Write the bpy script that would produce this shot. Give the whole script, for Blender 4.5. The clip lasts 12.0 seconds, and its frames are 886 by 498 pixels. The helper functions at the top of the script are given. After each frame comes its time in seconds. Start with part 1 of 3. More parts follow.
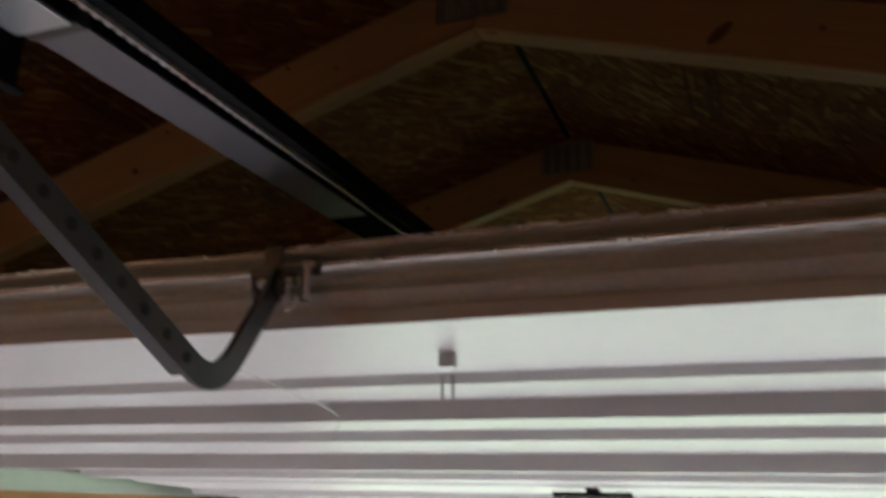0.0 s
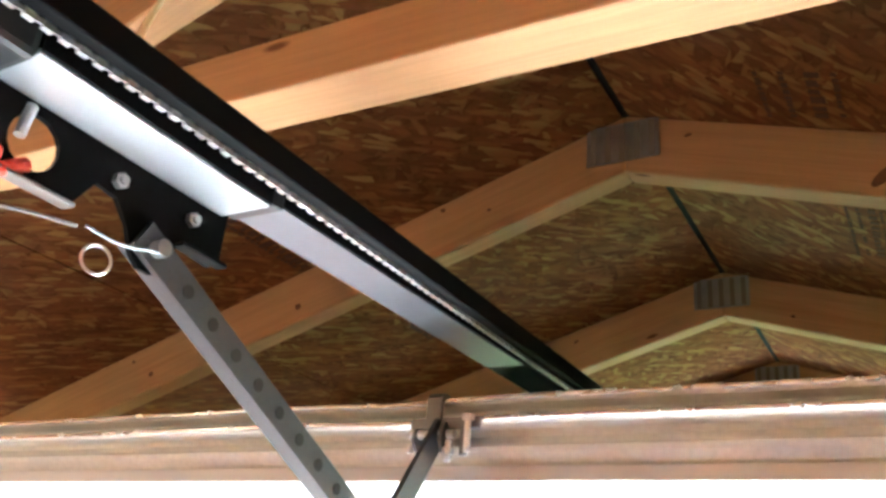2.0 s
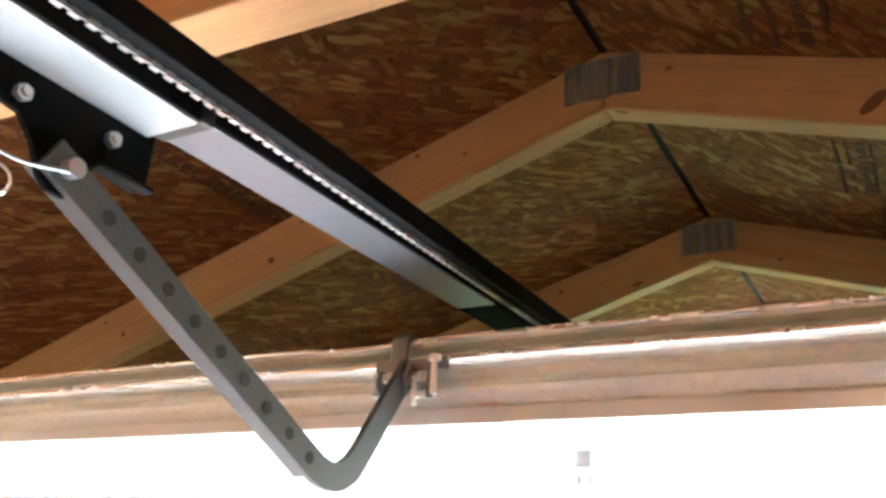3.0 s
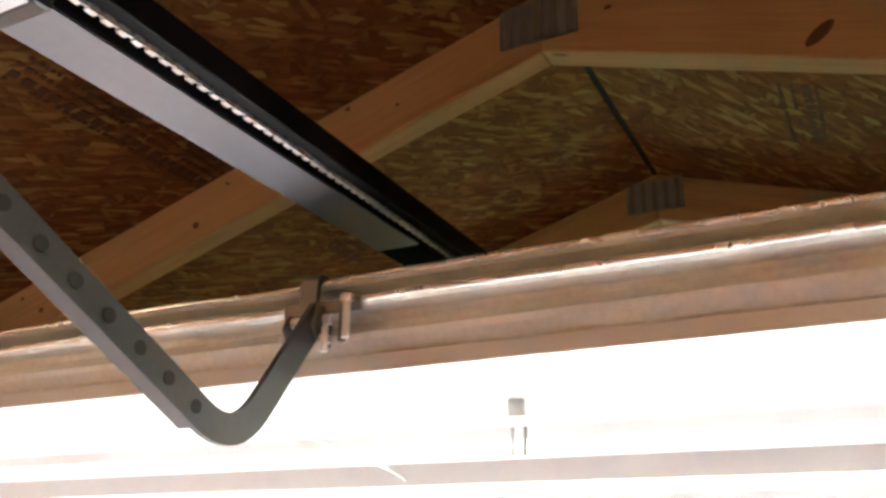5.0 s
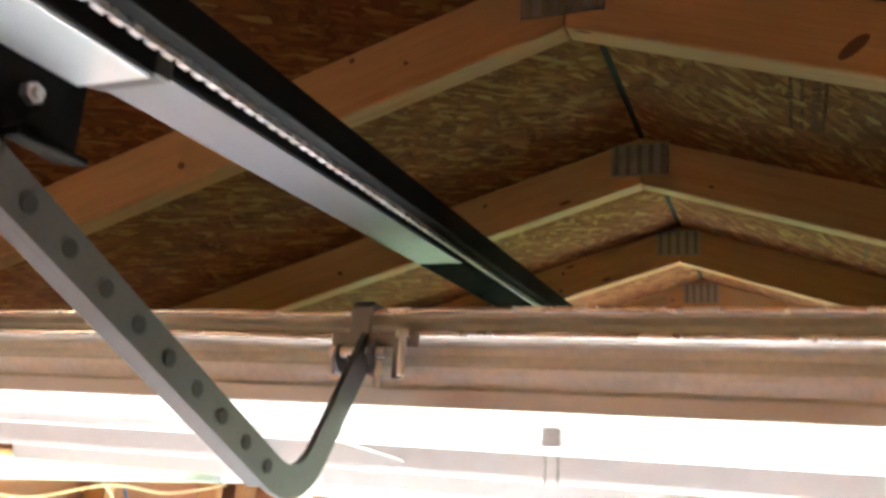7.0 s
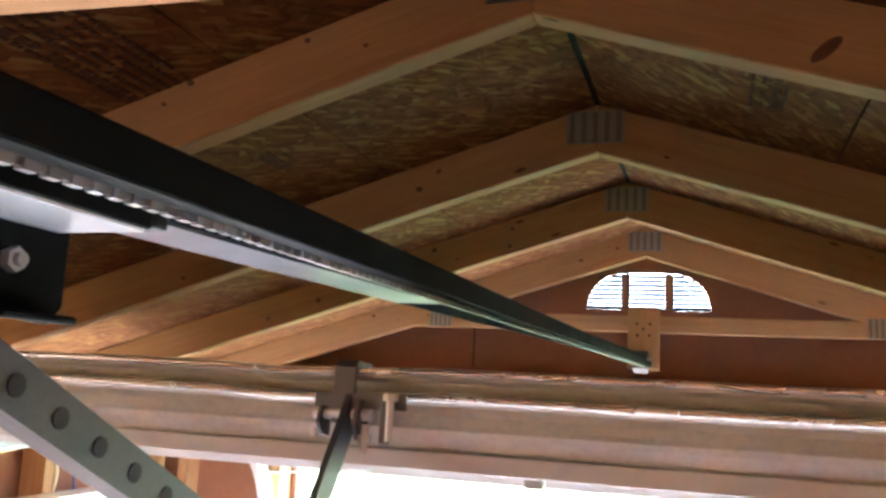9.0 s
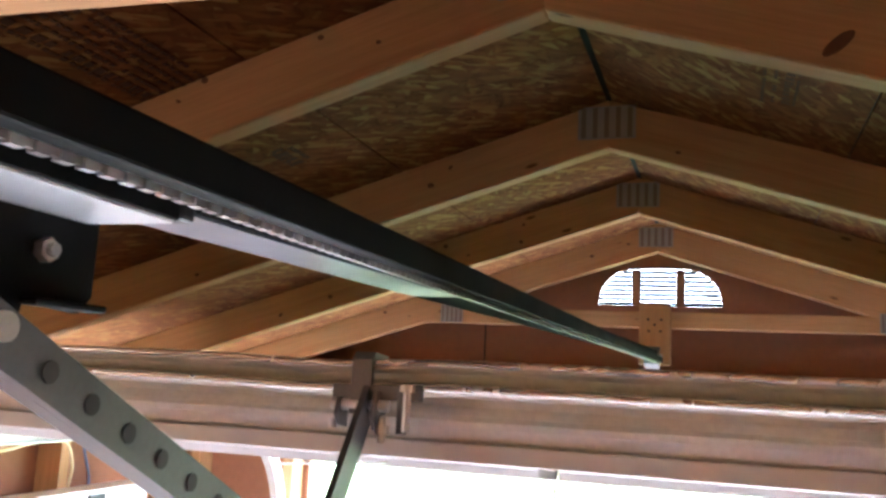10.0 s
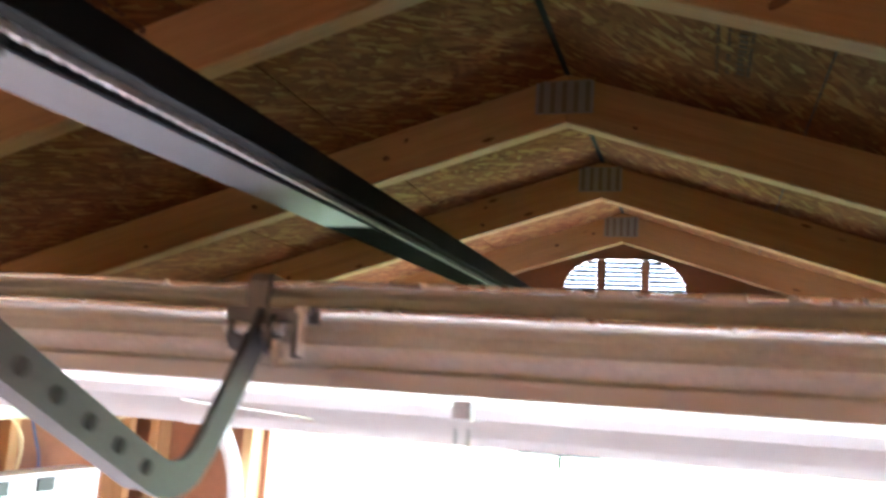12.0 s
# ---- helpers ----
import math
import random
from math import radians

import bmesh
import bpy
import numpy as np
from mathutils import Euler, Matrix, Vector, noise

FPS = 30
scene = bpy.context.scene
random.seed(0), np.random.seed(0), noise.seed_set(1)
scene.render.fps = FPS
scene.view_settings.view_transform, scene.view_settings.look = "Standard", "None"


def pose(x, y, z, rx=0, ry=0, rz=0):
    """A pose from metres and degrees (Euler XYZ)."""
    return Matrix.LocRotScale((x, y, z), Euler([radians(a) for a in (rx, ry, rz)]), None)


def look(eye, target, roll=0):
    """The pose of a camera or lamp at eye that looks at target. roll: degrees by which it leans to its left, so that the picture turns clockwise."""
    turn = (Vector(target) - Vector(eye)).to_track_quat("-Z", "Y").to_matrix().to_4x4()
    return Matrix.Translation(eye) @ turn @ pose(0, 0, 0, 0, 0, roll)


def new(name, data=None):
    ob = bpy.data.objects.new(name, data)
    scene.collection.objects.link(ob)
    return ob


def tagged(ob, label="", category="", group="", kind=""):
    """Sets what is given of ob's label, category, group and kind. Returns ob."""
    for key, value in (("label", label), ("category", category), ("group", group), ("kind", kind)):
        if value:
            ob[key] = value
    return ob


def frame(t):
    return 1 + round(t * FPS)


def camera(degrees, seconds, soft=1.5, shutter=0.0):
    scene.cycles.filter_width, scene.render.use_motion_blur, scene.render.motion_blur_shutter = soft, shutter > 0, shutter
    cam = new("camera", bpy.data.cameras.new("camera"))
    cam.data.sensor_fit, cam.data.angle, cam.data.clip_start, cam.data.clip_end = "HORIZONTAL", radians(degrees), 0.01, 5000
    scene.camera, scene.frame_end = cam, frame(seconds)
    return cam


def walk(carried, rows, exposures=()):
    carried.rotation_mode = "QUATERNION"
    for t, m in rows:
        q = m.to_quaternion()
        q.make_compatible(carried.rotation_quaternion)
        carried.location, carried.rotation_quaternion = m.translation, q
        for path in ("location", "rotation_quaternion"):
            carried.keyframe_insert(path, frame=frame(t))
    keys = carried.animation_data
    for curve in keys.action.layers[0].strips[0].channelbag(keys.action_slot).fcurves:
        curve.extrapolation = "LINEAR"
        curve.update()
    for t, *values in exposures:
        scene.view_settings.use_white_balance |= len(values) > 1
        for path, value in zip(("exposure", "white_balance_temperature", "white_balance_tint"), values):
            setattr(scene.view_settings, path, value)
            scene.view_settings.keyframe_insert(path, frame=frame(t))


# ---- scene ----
cam = camera(54.63, 12.0, 3.0, 0.5)
PATH = [
    (0, (0.3492, -2.8345, 2.1144), (-0.3408, -1.0485, 2.6925), 1.32),
    (0.5, (0.3380, -2.8432, 2.1337), (-0.5211, -1.1902, 2.8616), 3.32),
    (1, (0.3440, -2.8652, 2.1359), (-0.5843, -1.2917, 2.9498), 4.73),
    (1.5, (0.3488, -2.8689, 2.1435), (-0.6091, -1.3276, 2.9841), 5.70),
    (2, (0.3438, -2.8639, 2.1359), (-0.6112, -1.3087, 2.9540), 5.53),
    (2.5, (0.3463, -2.8375, 2.1365), (-0.6266, -1.2667, 2.9021), 4.85),
    (3, (0.3390, -2.8082, 2.1323), (-0.6092, -1.2112, 2.8743), 3.78),
    (3.5, (0.3356, -2.7839, 2.1308), (-0.6019, -1.1796, 2.8705), 3.29),
    (5.3, (0.3287, -2.7225, 2.1192), (-0.5173, -1.0556, 2.8304), 0.80),
    (5.5, (0.3275, -2.7289, 2.1216), (-0.5067, -1.0547, 2.8296), 0.60),
    (6, (0.3168, -2.7312, 2.1200), (-0.5042, -1.0452, 2.8151), 0.49),
    (6.5, (0.3074, -2.7428, 2.1396), (-0.4864, -1.0385, 2.8216), 1.44),
    (7, (0.2497, -2.7764, 2.2140), (-0.4923, -0.9860, 2.7082), 4.10),
    (7.5, (0.2239, -2.7912, 2.3001), (-0.4054, -0.9280, 2.6640), 2.87),
    (7.7, (0.2218, -2.7806, 2.3118), (-0.3703, -0.8991, 2.6423), 2.92),
    (9.5, (0.2085, -2.7906, 2.3059), (-0.4050, -0.9137, 2.6239), 2.97),
    (10, (0.2086, -2.7941, 2.3041), (-0.4170, -0.9204, 2.6168), 2.93),
    (10.5, (0.2063, -2.7950, 2.3030), (-0.4290, -0.9235, 2.6090), 3.09),
    (11, (0.2082, -2.7913, 2.3021), (-0.4264, -0.9185, 2.6018), 3.00),
    (11.5, (0.2108, -2.7904, 2.3002), (-0.4284, -0.9183, 2.5945), 2.93),
    (12, (0.2468, -2.7415, 2.2569), (-0.3327, -0.8548, 2.5802), 3.85),
]
EXPOSURES = [(0.0, 2.25, 5700, 16), (0.3, 3.15, 5700, 13), (0.6, 4.3, 5600, 10), (1.0, 5.05, 5400, 8), (1.5, 5.5, 5300, 7), (2.5, 5.5, 5300, 7), (3.5, 5.2, 5500, 7),
             (5.5, 4.85, 5850, 9), (6.5, 4.85, 5850, 9), (7.5, 4.85, 5650, 11), (9.5, 4.65, 5400, 19), (11.5, 4.6, 5350, 20), (12.0, 4.6, 5450, 19)]
walk(cam, [(t, look(eye, target, roll)) for t, eye, target, roll in PATH], EXPOSURES)

# ---- light ----
world = bpy.data.worlds.new("world")
scene.world = world
world.use_nodes = True
wn = world.node_tree.nodes
sky = wn.new("ShaderNodeTexSky")
sky.sky_type = "NISHITA"
sky.sun_disc = False
sky.sun_elevation, sky.sun_rotation = radians(50), radians(15)
world.node_tree.links.new(sky.outputs[0], wn["Background"].inputs[0])
wn["Background"].inputs[1].default_value = 0.15

sun = new("sun", bpy.data.lights.new("sun", "SUN"))
sun.data.energy, sun.data.angle, sun.data.color = 5.0, radians(0.5), (1.0, 0.95, 0.87)
sun.matrix_world = look((1.6, 8.0, 7.4), (0, 2.0, 0))

# the opener's own bulb, out of view beside the rail
bulb = new("opener_bulb_light", bpy.data.lights.new("opener_bulb_light", "POINT"))
bulb.data.energy, bulb.data.color, bulb.data.shadow_soft_size = 0.20, (1.0, 0.84, 0.62), 0.05
bulb.matrix_world = pose(-0.95, -2.95, 2.12)


# ---- materials ----
def mat(name, rough=0.6, metal=0.0):
    m = bpy.data.materials.new(name)
    m.use_nodes = True
    b = m.node_tree.nodes["Principled BSDF"]
    b.inputs["Roughness"].default_value, b.inputs["Metallic"].default_value = rough, metal
    return m, m.node_tree.nodes, m.node_tree.links, b


def ramp(n, l, src, stops):
    r = n.new("ShaderNodeValToRGB")
    e = r.color_ramp.elements
    while len(e) < len(stops):
        e.new(0.5)
    for k, (p, c) in zip(e, stops):
        k.position, k.color = p, (*c, 1)
    l.new(src, r.inputs[0])
    return r.outputs[0]


def coords(n, l, scale=(1, 1, 1), rot=(0, 0, 0), kind="Object"):
    t, m = n.new("ShaderNodeTexCoord"), n.new("ShaderNodeMapping")
    m.inputs["Scale"].default_value = scale
    m.inputs["Rotation"].default_value = [radians(a) for a in rot]
    l.new(t.outputs[kind], m.inputs[0])
    return m.outputs[0]


def noise_tex(n, l, vec, scale, detail=4, rough=0.55, dist=0.0):
    t = n.new("ShaderNodeTexNoise")
    t.inputs["Scale"].default_value, t.inputs["Detail"].default_value = scale, detail
    t.inputs["Roughness"].default_value, t.inputs["Distortion"].default_value = rough, dist
    l.new(vec, t.inputs["Vector"])
    return t


def mixc(n, l, fac, a, b, mode="MIX"):
    m = n.new("ShaderNodeMix")
    m.data_type, m.blend_type = "RGBA", mode
    for sock, v in ((m.inputs[0], fac), (m.inputs[6], a), (m.inputs[7], b)):
        if isinstance(v, (int, float)):
            sock.default_value = v
        elif isinstance(v, tuple):
            sock.default_value = (*v, 1)
        else:
            l.new(v, sock)
    return m.outputs[2]


def bump(n, l, b, height, strength=0.3, dist=0.002):
    k = n.new("ShaderNodeBump")
    k.inputs["Strength"].default_value, k.inputs["Distance"].default_value = strength, dist
    l.new(height, k.inputs["Height"])
    l.new(k.outputs[0], b.inputs["Normal"])


def osb(name, tint):
    """Oriented strand board: layers of flakes at several angles, each flake with its own tone."""
    m, n, l, b = mat(name, 0.8)
    b.inputs["Specular IOR Level"].default_value = 0.08
    base = noise_tex(n, l, coords(n, l), 2.2, 3)
    col = ramp(n, l, base.outputs[0], [(0.3, tint[0]), (0.7, tint[1])])
    hgt = None
    for k, (rot, sc) in enumerate(((15, (20, 76, 20)), (74, (23, 92, 20)), (-42, (21, 84, 20)), (128, (29, 112, 20)))):
        v = coords(n, l, (1, 1, 1), (0, 0, rot))
        w = noise_tex(n, l, v, 9, 2)
        add = n.new("ShaderNodeVectorMath")
        add.operation = "MULTIPLY_ADD"
        l.new(w.outputs["Color"], add.inputs[0])
        add.inputs[1].default_value = (0.045, 0.034, 0)
        l.new(v, add.inputs[2])
        sm = n.new("ShaderNodeVectorMath")
        sm.operation = "MULTIPLY"
        l.new(add.outputs[0], sm.inputs[0])
        sm.inputs[1].default_value = sc
        vo = n.new("ShaderNodeTexVoronoi")
        l.new(sm.outputs[0], vo.inputs["Vector"])
        vo.inputs["Scale"].default_value = 1.0
        vo.inputs["Randomness"].default_value = 1.0
        sep = n.new("ShaderNodeSeparateColor")
        l.new(vo.outputs["Color"], sep.inputs[0])
        tone = ramp(n, l, sep.outputs[0], [(0.0, tint[2]), (0.35, tint[0]), (0.7, tint[1]), (1.0, tint[3])])
        if k == 0:
            col = mixc(n, l, 0.65, col, tone)
        else:
            pick = ramp(n, l, sep.outputs[1], [(0.58, (0, 0, 0)), (0.62, (1, 1, 1))])
            col = mixc(n, l, pick, col, tone)
        edge = ramp(n, l, vo.outputs["Distance"], [(0.35, (1, 1, 1)), (0.75, (0.62, 0.62, 0.62))])
        col = mixc(n, l, 0.28, col, edge, "MULTIPLY")
        hgt = sep.outputs[2]
    fine = noise_tex(n, l, coords(n, l, (40, 160, 40), (0, 0, 35)), 1.0, 3)
    col = mixc(n, l, 0.20, col, ramp(n, l, fine.outputs[0], [(0.3, (0.45, 0.42, 0.4)), (0.7, (1, 1, 1))]), "MULTIPLY")
    l.new(col, b.inputs["Base Color"])
    bump(n, l, b, hgt, 0.35, 0.0015)
    return m


def timber(name, light, dark, knot=(0.16, 0.07, 0.03)):
    """Sawn softwood, grain along the piece's local x."""
    m, n, l, b = mat(name, 0.62)
    b.inputs["Specular IOR Level"].default_value = 0.25
    info = n.new("ShaderNodeObjectInfo")
    t = n.new("ShaderNodeTexCoord")
    off = n.new("ShaderNodeVectorMath")
    off.operation = "MULTIPLY_ADD"
    l.new(info.outputs["Random"], off.inputs[0])
    off.inputs[1].default_value = (7.3, 3.1, 5.7)
    l.new(t.outputs["Object"], off.inputs[2])

    def sc(s):
        v = n.new("ShaderNodeVectorMath")
        v.operation = "MULTIPLY"
        l.new(off.outputs[0], v.inputs[0])
        v.inputs[1].default_value = s
        return v.outputs[0]
    g = noise_tex(n, l, sc((1.3, 26, 26)), 1.0, 5, 0.6, 0.4)
    f = noise_tex(n, l, sc((9, 240, 240)), 1.0, 2)
    big = noise_tex(n, l, sc((1.1, 4, 4)), 1.0, 2)
    col = ramp(n, l, g.outputs[0], [(0.28, dark), (0.5, light), (0.72, tuple(0.85 * a for a in light))])
    col = mixc(n, l, 0.35, col, ramp(n, l, f.outputs[0], [(0.3, (0.62, 0.58, 0.52)), (0.65, (1, 1, 1))]), "MULTIPLY")
    col = mixc(n, l, 0.3, col, ramp(n, l, big.outputs[0], [(0.35, (0.72, 0.62, 0.5)), (0.65, (1, 1, 1))]), "MULTIPLY")
    vo = n.new("ShaderNodeTexVoronoi")
    l.new(sc((4.5, 14, 14)), vo.inputs["Vector"])
    vo.inputs["Scale"].default_value = 1.0
    k = ramp(n, l, vo.outputs["Distance"], [(0.035, (1, 1, 1)), (0.075, (0, 0, 0))])
    col = mixc(n, l, k, col, knot)
    l.new(col, b.inputs["Base Color"])
    bump(n, l, b, f.outputs[0], 0.15, 0.001)
    return m


def painted(name, c, rough=0.45, metal=0.0, dirt=0.25, scale=6.0, dark=0.75):
    m, n, l, b = mat(name, rough, metal)
    v = coords(n, l)
    a = noise_tex(n, l, v, scale, 6)
    s = noise_tex(n, l, v, scale * 14, 3)
    col = mixc(n, l, dirt, c, ramp(n, l, a.outputs[0], [(0.35, tuple(dark * k for k in c)), (0.65, c)]))
    col = mixc(n, l, dirt * 0.6, col, ramp(n, l, s.outputs[0], [(0.35, tuple(0.7 * k for k in c)), (0.6, c)]))
    l.new(col, b.inputs["Base Color"])
    r = n.new("ShaderNodeMapRange")
    r.inputs[3].default_value, r.inputs[4].default_value = max(0.05, rough - 0.12), min(1, rough + 0.15)
    l.new(a.outputs[0], r.inputs[0])
    l.new(r.outputs[0], b.inputs["Roughness"])
    bump(n, l, b, s.outputs[0], 0.06, 0.0006)
    return m


OSB_RED = osb("osb_sheathing", ((0.220, 0.088, 0.034), (0.280, 0.126, 0.046), (0.165, 0.060, 0.025), (0.37, 0.225, 0.082)))
OSB_WALL = painted("hardboard_siding", (0.31, 0.128, 0.06), 0.7, 0, 0.4, 3)
PINE = timber("pine_framing", (0.55, 0.328, 0.152), (0.46, 0.250, 0.108))
GALV = painted("galvanised_steel", (0.55, 0.56, 0.57), 0.38, 0.85, 0.5, 18)
PLATE = painted("truss_plate", (0.36, 0.35, 0.34), 0.45, 0.8, 0.5, 30)
TOOTH = painted("plate_slot", (0.20, 0.165, 0.135), 0.7)
HOLE = painted("hole_shadow", (0.03, 0.028, 0.026), 0.9)
BLACK = painted("black_steel", (0.003, 0.003, 0.0033), 0.60, 0.0, 0.4, 20)
BLACK.node_tree.nodes["Principled BSDF"].inputs["Specular IOR Level"].default_value = 0.06
# rail underside over the door: missing reflection put in as matt black
RAILSHADE = painted("shaded_rail_face", (0.003, 0.003, 0.0032), 0.85, 0.0, 0.4, 20)
RAILSHADE.node_tree.nodes["Principled BSDF"].inputs["Specular IOR Level"].default_value = 0.02
# rail underside behind the door: reflected brightness put in as grey
RAILGREY = painted("lit_rail_face", (0.12, 0.126, 0.145), 0.36, 0.6, 0.3, 9)
BRIGHT = painted("bright_zinc", (0.80, 0.80, 0.82), 0.30, 0.7, 0.12, 35)
SOLE = painted("worn_zinc_sole", (0.40, 0.41, 0.43), 0.38, 0.35, 0.12, 25)
PLASTIC = painted("black_plastic", (0.012, 0.012, 0.013), 0.45)
ARM = painted("arm_steel", (0.095, 0.099, 0.103), 0.48, 0.4, 0.5, 25)
STRUT = painted("strut_steel", (0.78, 0.76, 0.69), 0.42, 0.08, 0.5, 12)
DOORWHITE = painted("white_door_paint", (0.68, 0.675, 0.675), 0.42, 0, 0.12, 4)
DOORWHITE.node_tree.nodes["Principled BSDF"].inputs["Coat Weight"].default_value = 0.15
DOORWHITE.node_tree.nodes["Principled BSDF"].inputs["Coat Roughness"].default_value = 0.35
DULL = painted("dull_steel", (0.20, 0.20, 0.205), 0.42, 0.7, 0.4, 40)
CHAIN = painted("chain_steel", (0.42, 0.42, 0.43), 0.36, 0.6, 0.5, 60)
RED = painted("red_cord", (0.62, 0.055, 0.03), 0.8, 0, 0.4, 90)
WIRE = painted("steel_wire", (0.40, 0.38, 0.35), 0.4, 0.7)
YELLOWCABLE = painted("yellow_cable", (0.75, 0.62, 0.35), 0.5)
BLUECABLE = painted("blue_cable", (0.08, 0.10, 0.22), 0.5)
WHITEPLASTIC = painted("white_plastic", (0.80, 0.79, 0.76), 0.4)
INK = painted("stamp_ink", (0.105, 0.045, 0.022), 0.85)
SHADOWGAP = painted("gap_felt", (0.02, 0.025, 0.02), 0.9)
KNOT = painted("knot_wood", (0.17, 0.072, 0.030), 0.6, 0, 0.6, 60)
CONCRETE = painted("concrete_floor", (0.37, 0.36, 0.33), 0.8, 0, 0.5, 2.5)
DRIVE = painted("concrete_drive", (0.42, 0.405, 0.36), 0.85, 0, 0.5, 1.5)
GRASS = painted("lawn", (0.12, 0.19, 0.045), 0.9, 0, 0.6, 3)
LEAF = painted("leaf_green", (0.075, 0.15, 0.035), 0.6, 0, 0.5, 5)
BARK = painted("bark", (0.12, 0.085, 0.06), 0.9, 0, 0.6, 9)
# pale louvres coloured near black: their shaded inner side against the sky
VENTSHADE = painted("shaded_louvre", (0.045, 0.045, 0.044), 0.7)
VINYL = painted("vent_vinyl", (0.82, 0.82, 0.80), 0.5)
SHINGLE = painted("asphalt_shingle", (0.07, 0.07, 0.07), 0.9, 0, 0.5, 20)


# ---- building blocks ----
def put(name, bm, material, parent=None, m=None, label="", smooth=False):
    me = bpy.data.meshes.new(name)
    bm.normal_update()
    bm.to_mesh(me)
    bm.free()
    me.materials.append(material)
    if smooth:
        for p in me.polygons:
            p.use_smooth = True
    ob = new(name, me)
    if parent:
        ob.parent = parent
    if m is not None:
        ob.matrix_basis = m
    if label:
        ob["label"] = label
    return ob


def part(name, bm, material, parent, label="", m=None, smooth=False):
    return put(name, bm, material, parent, m, label, smooth)


def empty(name, m=None):
    ob = new(name)
    if m is not None:
        ob.matrix_basis = m
    return ob


def box(x0, x1, y0, y1, z0, z1, bevel=0.0, bm=None):
    bm = bm or bmesh.new()
    r = bmesh.ops.create_cube(bm, size=1, matrix=Matrix.Translation(((x0 + x1) / 2, (y0 + y1) / 2, (z0 + z1) / 2)) @ Matrix.Diagonal((x1 - x0, y1 - y0, z1 - z0, 1)))
    if bevel:
        ed = list({e for v in r["verts"] for e in v.link_edges})
        bmesh.ops.bevel(bm, geom=ed, offset=bevel, segments=2, affect="EDGES", profile=0.6)
    return bm


def prism(outline, x0, x1, bm=None, close=True):
    """Extrude an outline of (y, z) along x."""
    bm = bm or bmesh.new()
    a = [bm.verts.new((x0, y, z)) for y, z in outline]
    b = [bm.verts.new((x1, y, z)) for y, z in outline]
    k = len(outline)
    for i in range(k if close else k - 1):
        j = (i + 1) % k
        bm.faces.new((a[i], a[j], b[j], b[i]))
    if close:
        bm.faces.new(a[::-1])
        bm.faces.new(b)
    bmesh.ops.recalc_face_normals(bm, faces=bm.faces)
    return bm


def cyl(r, p, q, seg=12, bm=None, r2=None):
    bm = bm or bmesh.new()
    p, q = Vector(p), Vector(q)
    d = q - p
    mt = Matrix.Translation((p + q) / 2) @ d.to_track_quat("Z", "Y").to_matrix().to_4x4()
    bmesh.ops.create_cone(bm, cap_ends=True, segments=seg, radius1=r, radius2=r if r2 is None else r2, depth=d.length, matrix=mt)
    return bm


def tube(pts, r, seg=8, bm=None, steps=6, twist=0.0):
    """A smooth tube through points."""
    bm = bm or bmesh.new()
    P = [Vector(p) for p in pts]
    path = []
    for i in range(len(P) - 1):
        a, b, c, d = P[max(i - 1, 0)], P[i], P[i + 1], P[min(i + 2, len(P) - 1)]
        for k in range(steps):
            u = k / steps
            path.append(0.5 * ((2 * b) + (c - a) * u + (2 * a - 5 * b + 4 * c - d) * u * u + (3 * b - a - 3 * c + d) * u ** 3))
    path.append(P[-1])
    rings, up = [], Vector((0.31, 0.2, 0.93))
    for i, p in enumerate(path):
        d = (path[min(i + 1, len(path) - 1)] - path[max(i - 1, 0)]).normalized()
        s = d.cross(up).normalized()
        w = s.cross(d)
        rr = r * (1 + twist * math.sin(i * 1.9))
        rings.append([bm.verts.new(p + rr * (math.cos(2 * math.pi * k / seg) * s + math.sin(2 * math.pi * k / seg) * w)) for k in range(seg)])
    for a, b in zip(rings, rings[1:]):
        for k in range(seg):
            bm.faces.new((a[k], a[(k + 1) % seg], b[(k + 1) % seg], b[k]))
    bm.faces.new(rings[0][::-1])
    bm.faces.new(rings[-1])
    return bm


# ---- the shell of the shed ----
SLOPE = 0.312
ANG = math.degrees(math.atan(SLOPE))
APEX = 2.76            # underside of the rafters at the ridge
DEEP = 0.0932          # rafter depth, plumb
DECK = APEX + DEEP     # underside of the sheathing at the ridge
HALF = 1.78            # inside half width
BACK, FRONT = -4.95, 0.0
FACES = [0.0, -0.61, -1.22, -1.83, -2.44, -3.05, -3.66, -4.27, -4.88]

floor = tagged(put("floor", box(-HALF, HALF, BACK, 0.15, -0.12, 0.0), CONCRETE), "grey bare concrete floor slab of the shed", "floor", kind="structure")
ground = bmesh.new()
bmesh.ops.create_grid(ground, x_segments=40, y_segments=40, size=900)
for v in ground.verts:
    v.co.z = -0.06
tagged(put("ground", ground, GRASS), "green mown lawn around the shed", "ground", kind="structure")
tagged(put("driveway", box(-2.2, 2.2, 0.16, 2.3, -0.2, -0.03), DRIVE), "pale sunlit concrete drive in front of the door", "driveway", kind="structure")

def back_panel():
    bm = bmesh.new()
    w = HALF + 0.02
    c = [(-w, 0), (w, 0), (w, DECK - SLOPE * w), (0, DECK), (-w, DECK - SLOPE * w)]
    a = [bm.verts.new((x, BACK - 0.02, z)) for x, z in c]
    b = [bm.verts.new((x, BACK, z)) for x, z in c]
    bm.faces.new(a)
    bm.faces.new(b[::-1])
    for i in range(5):
        bm.faces.new((a[i], b[i], b[(i + 1) % 5], a[(i + 1) % 5]))
    bmesh.ops.recalc_face_normals(bm, faces=bm.faces)
    return bm


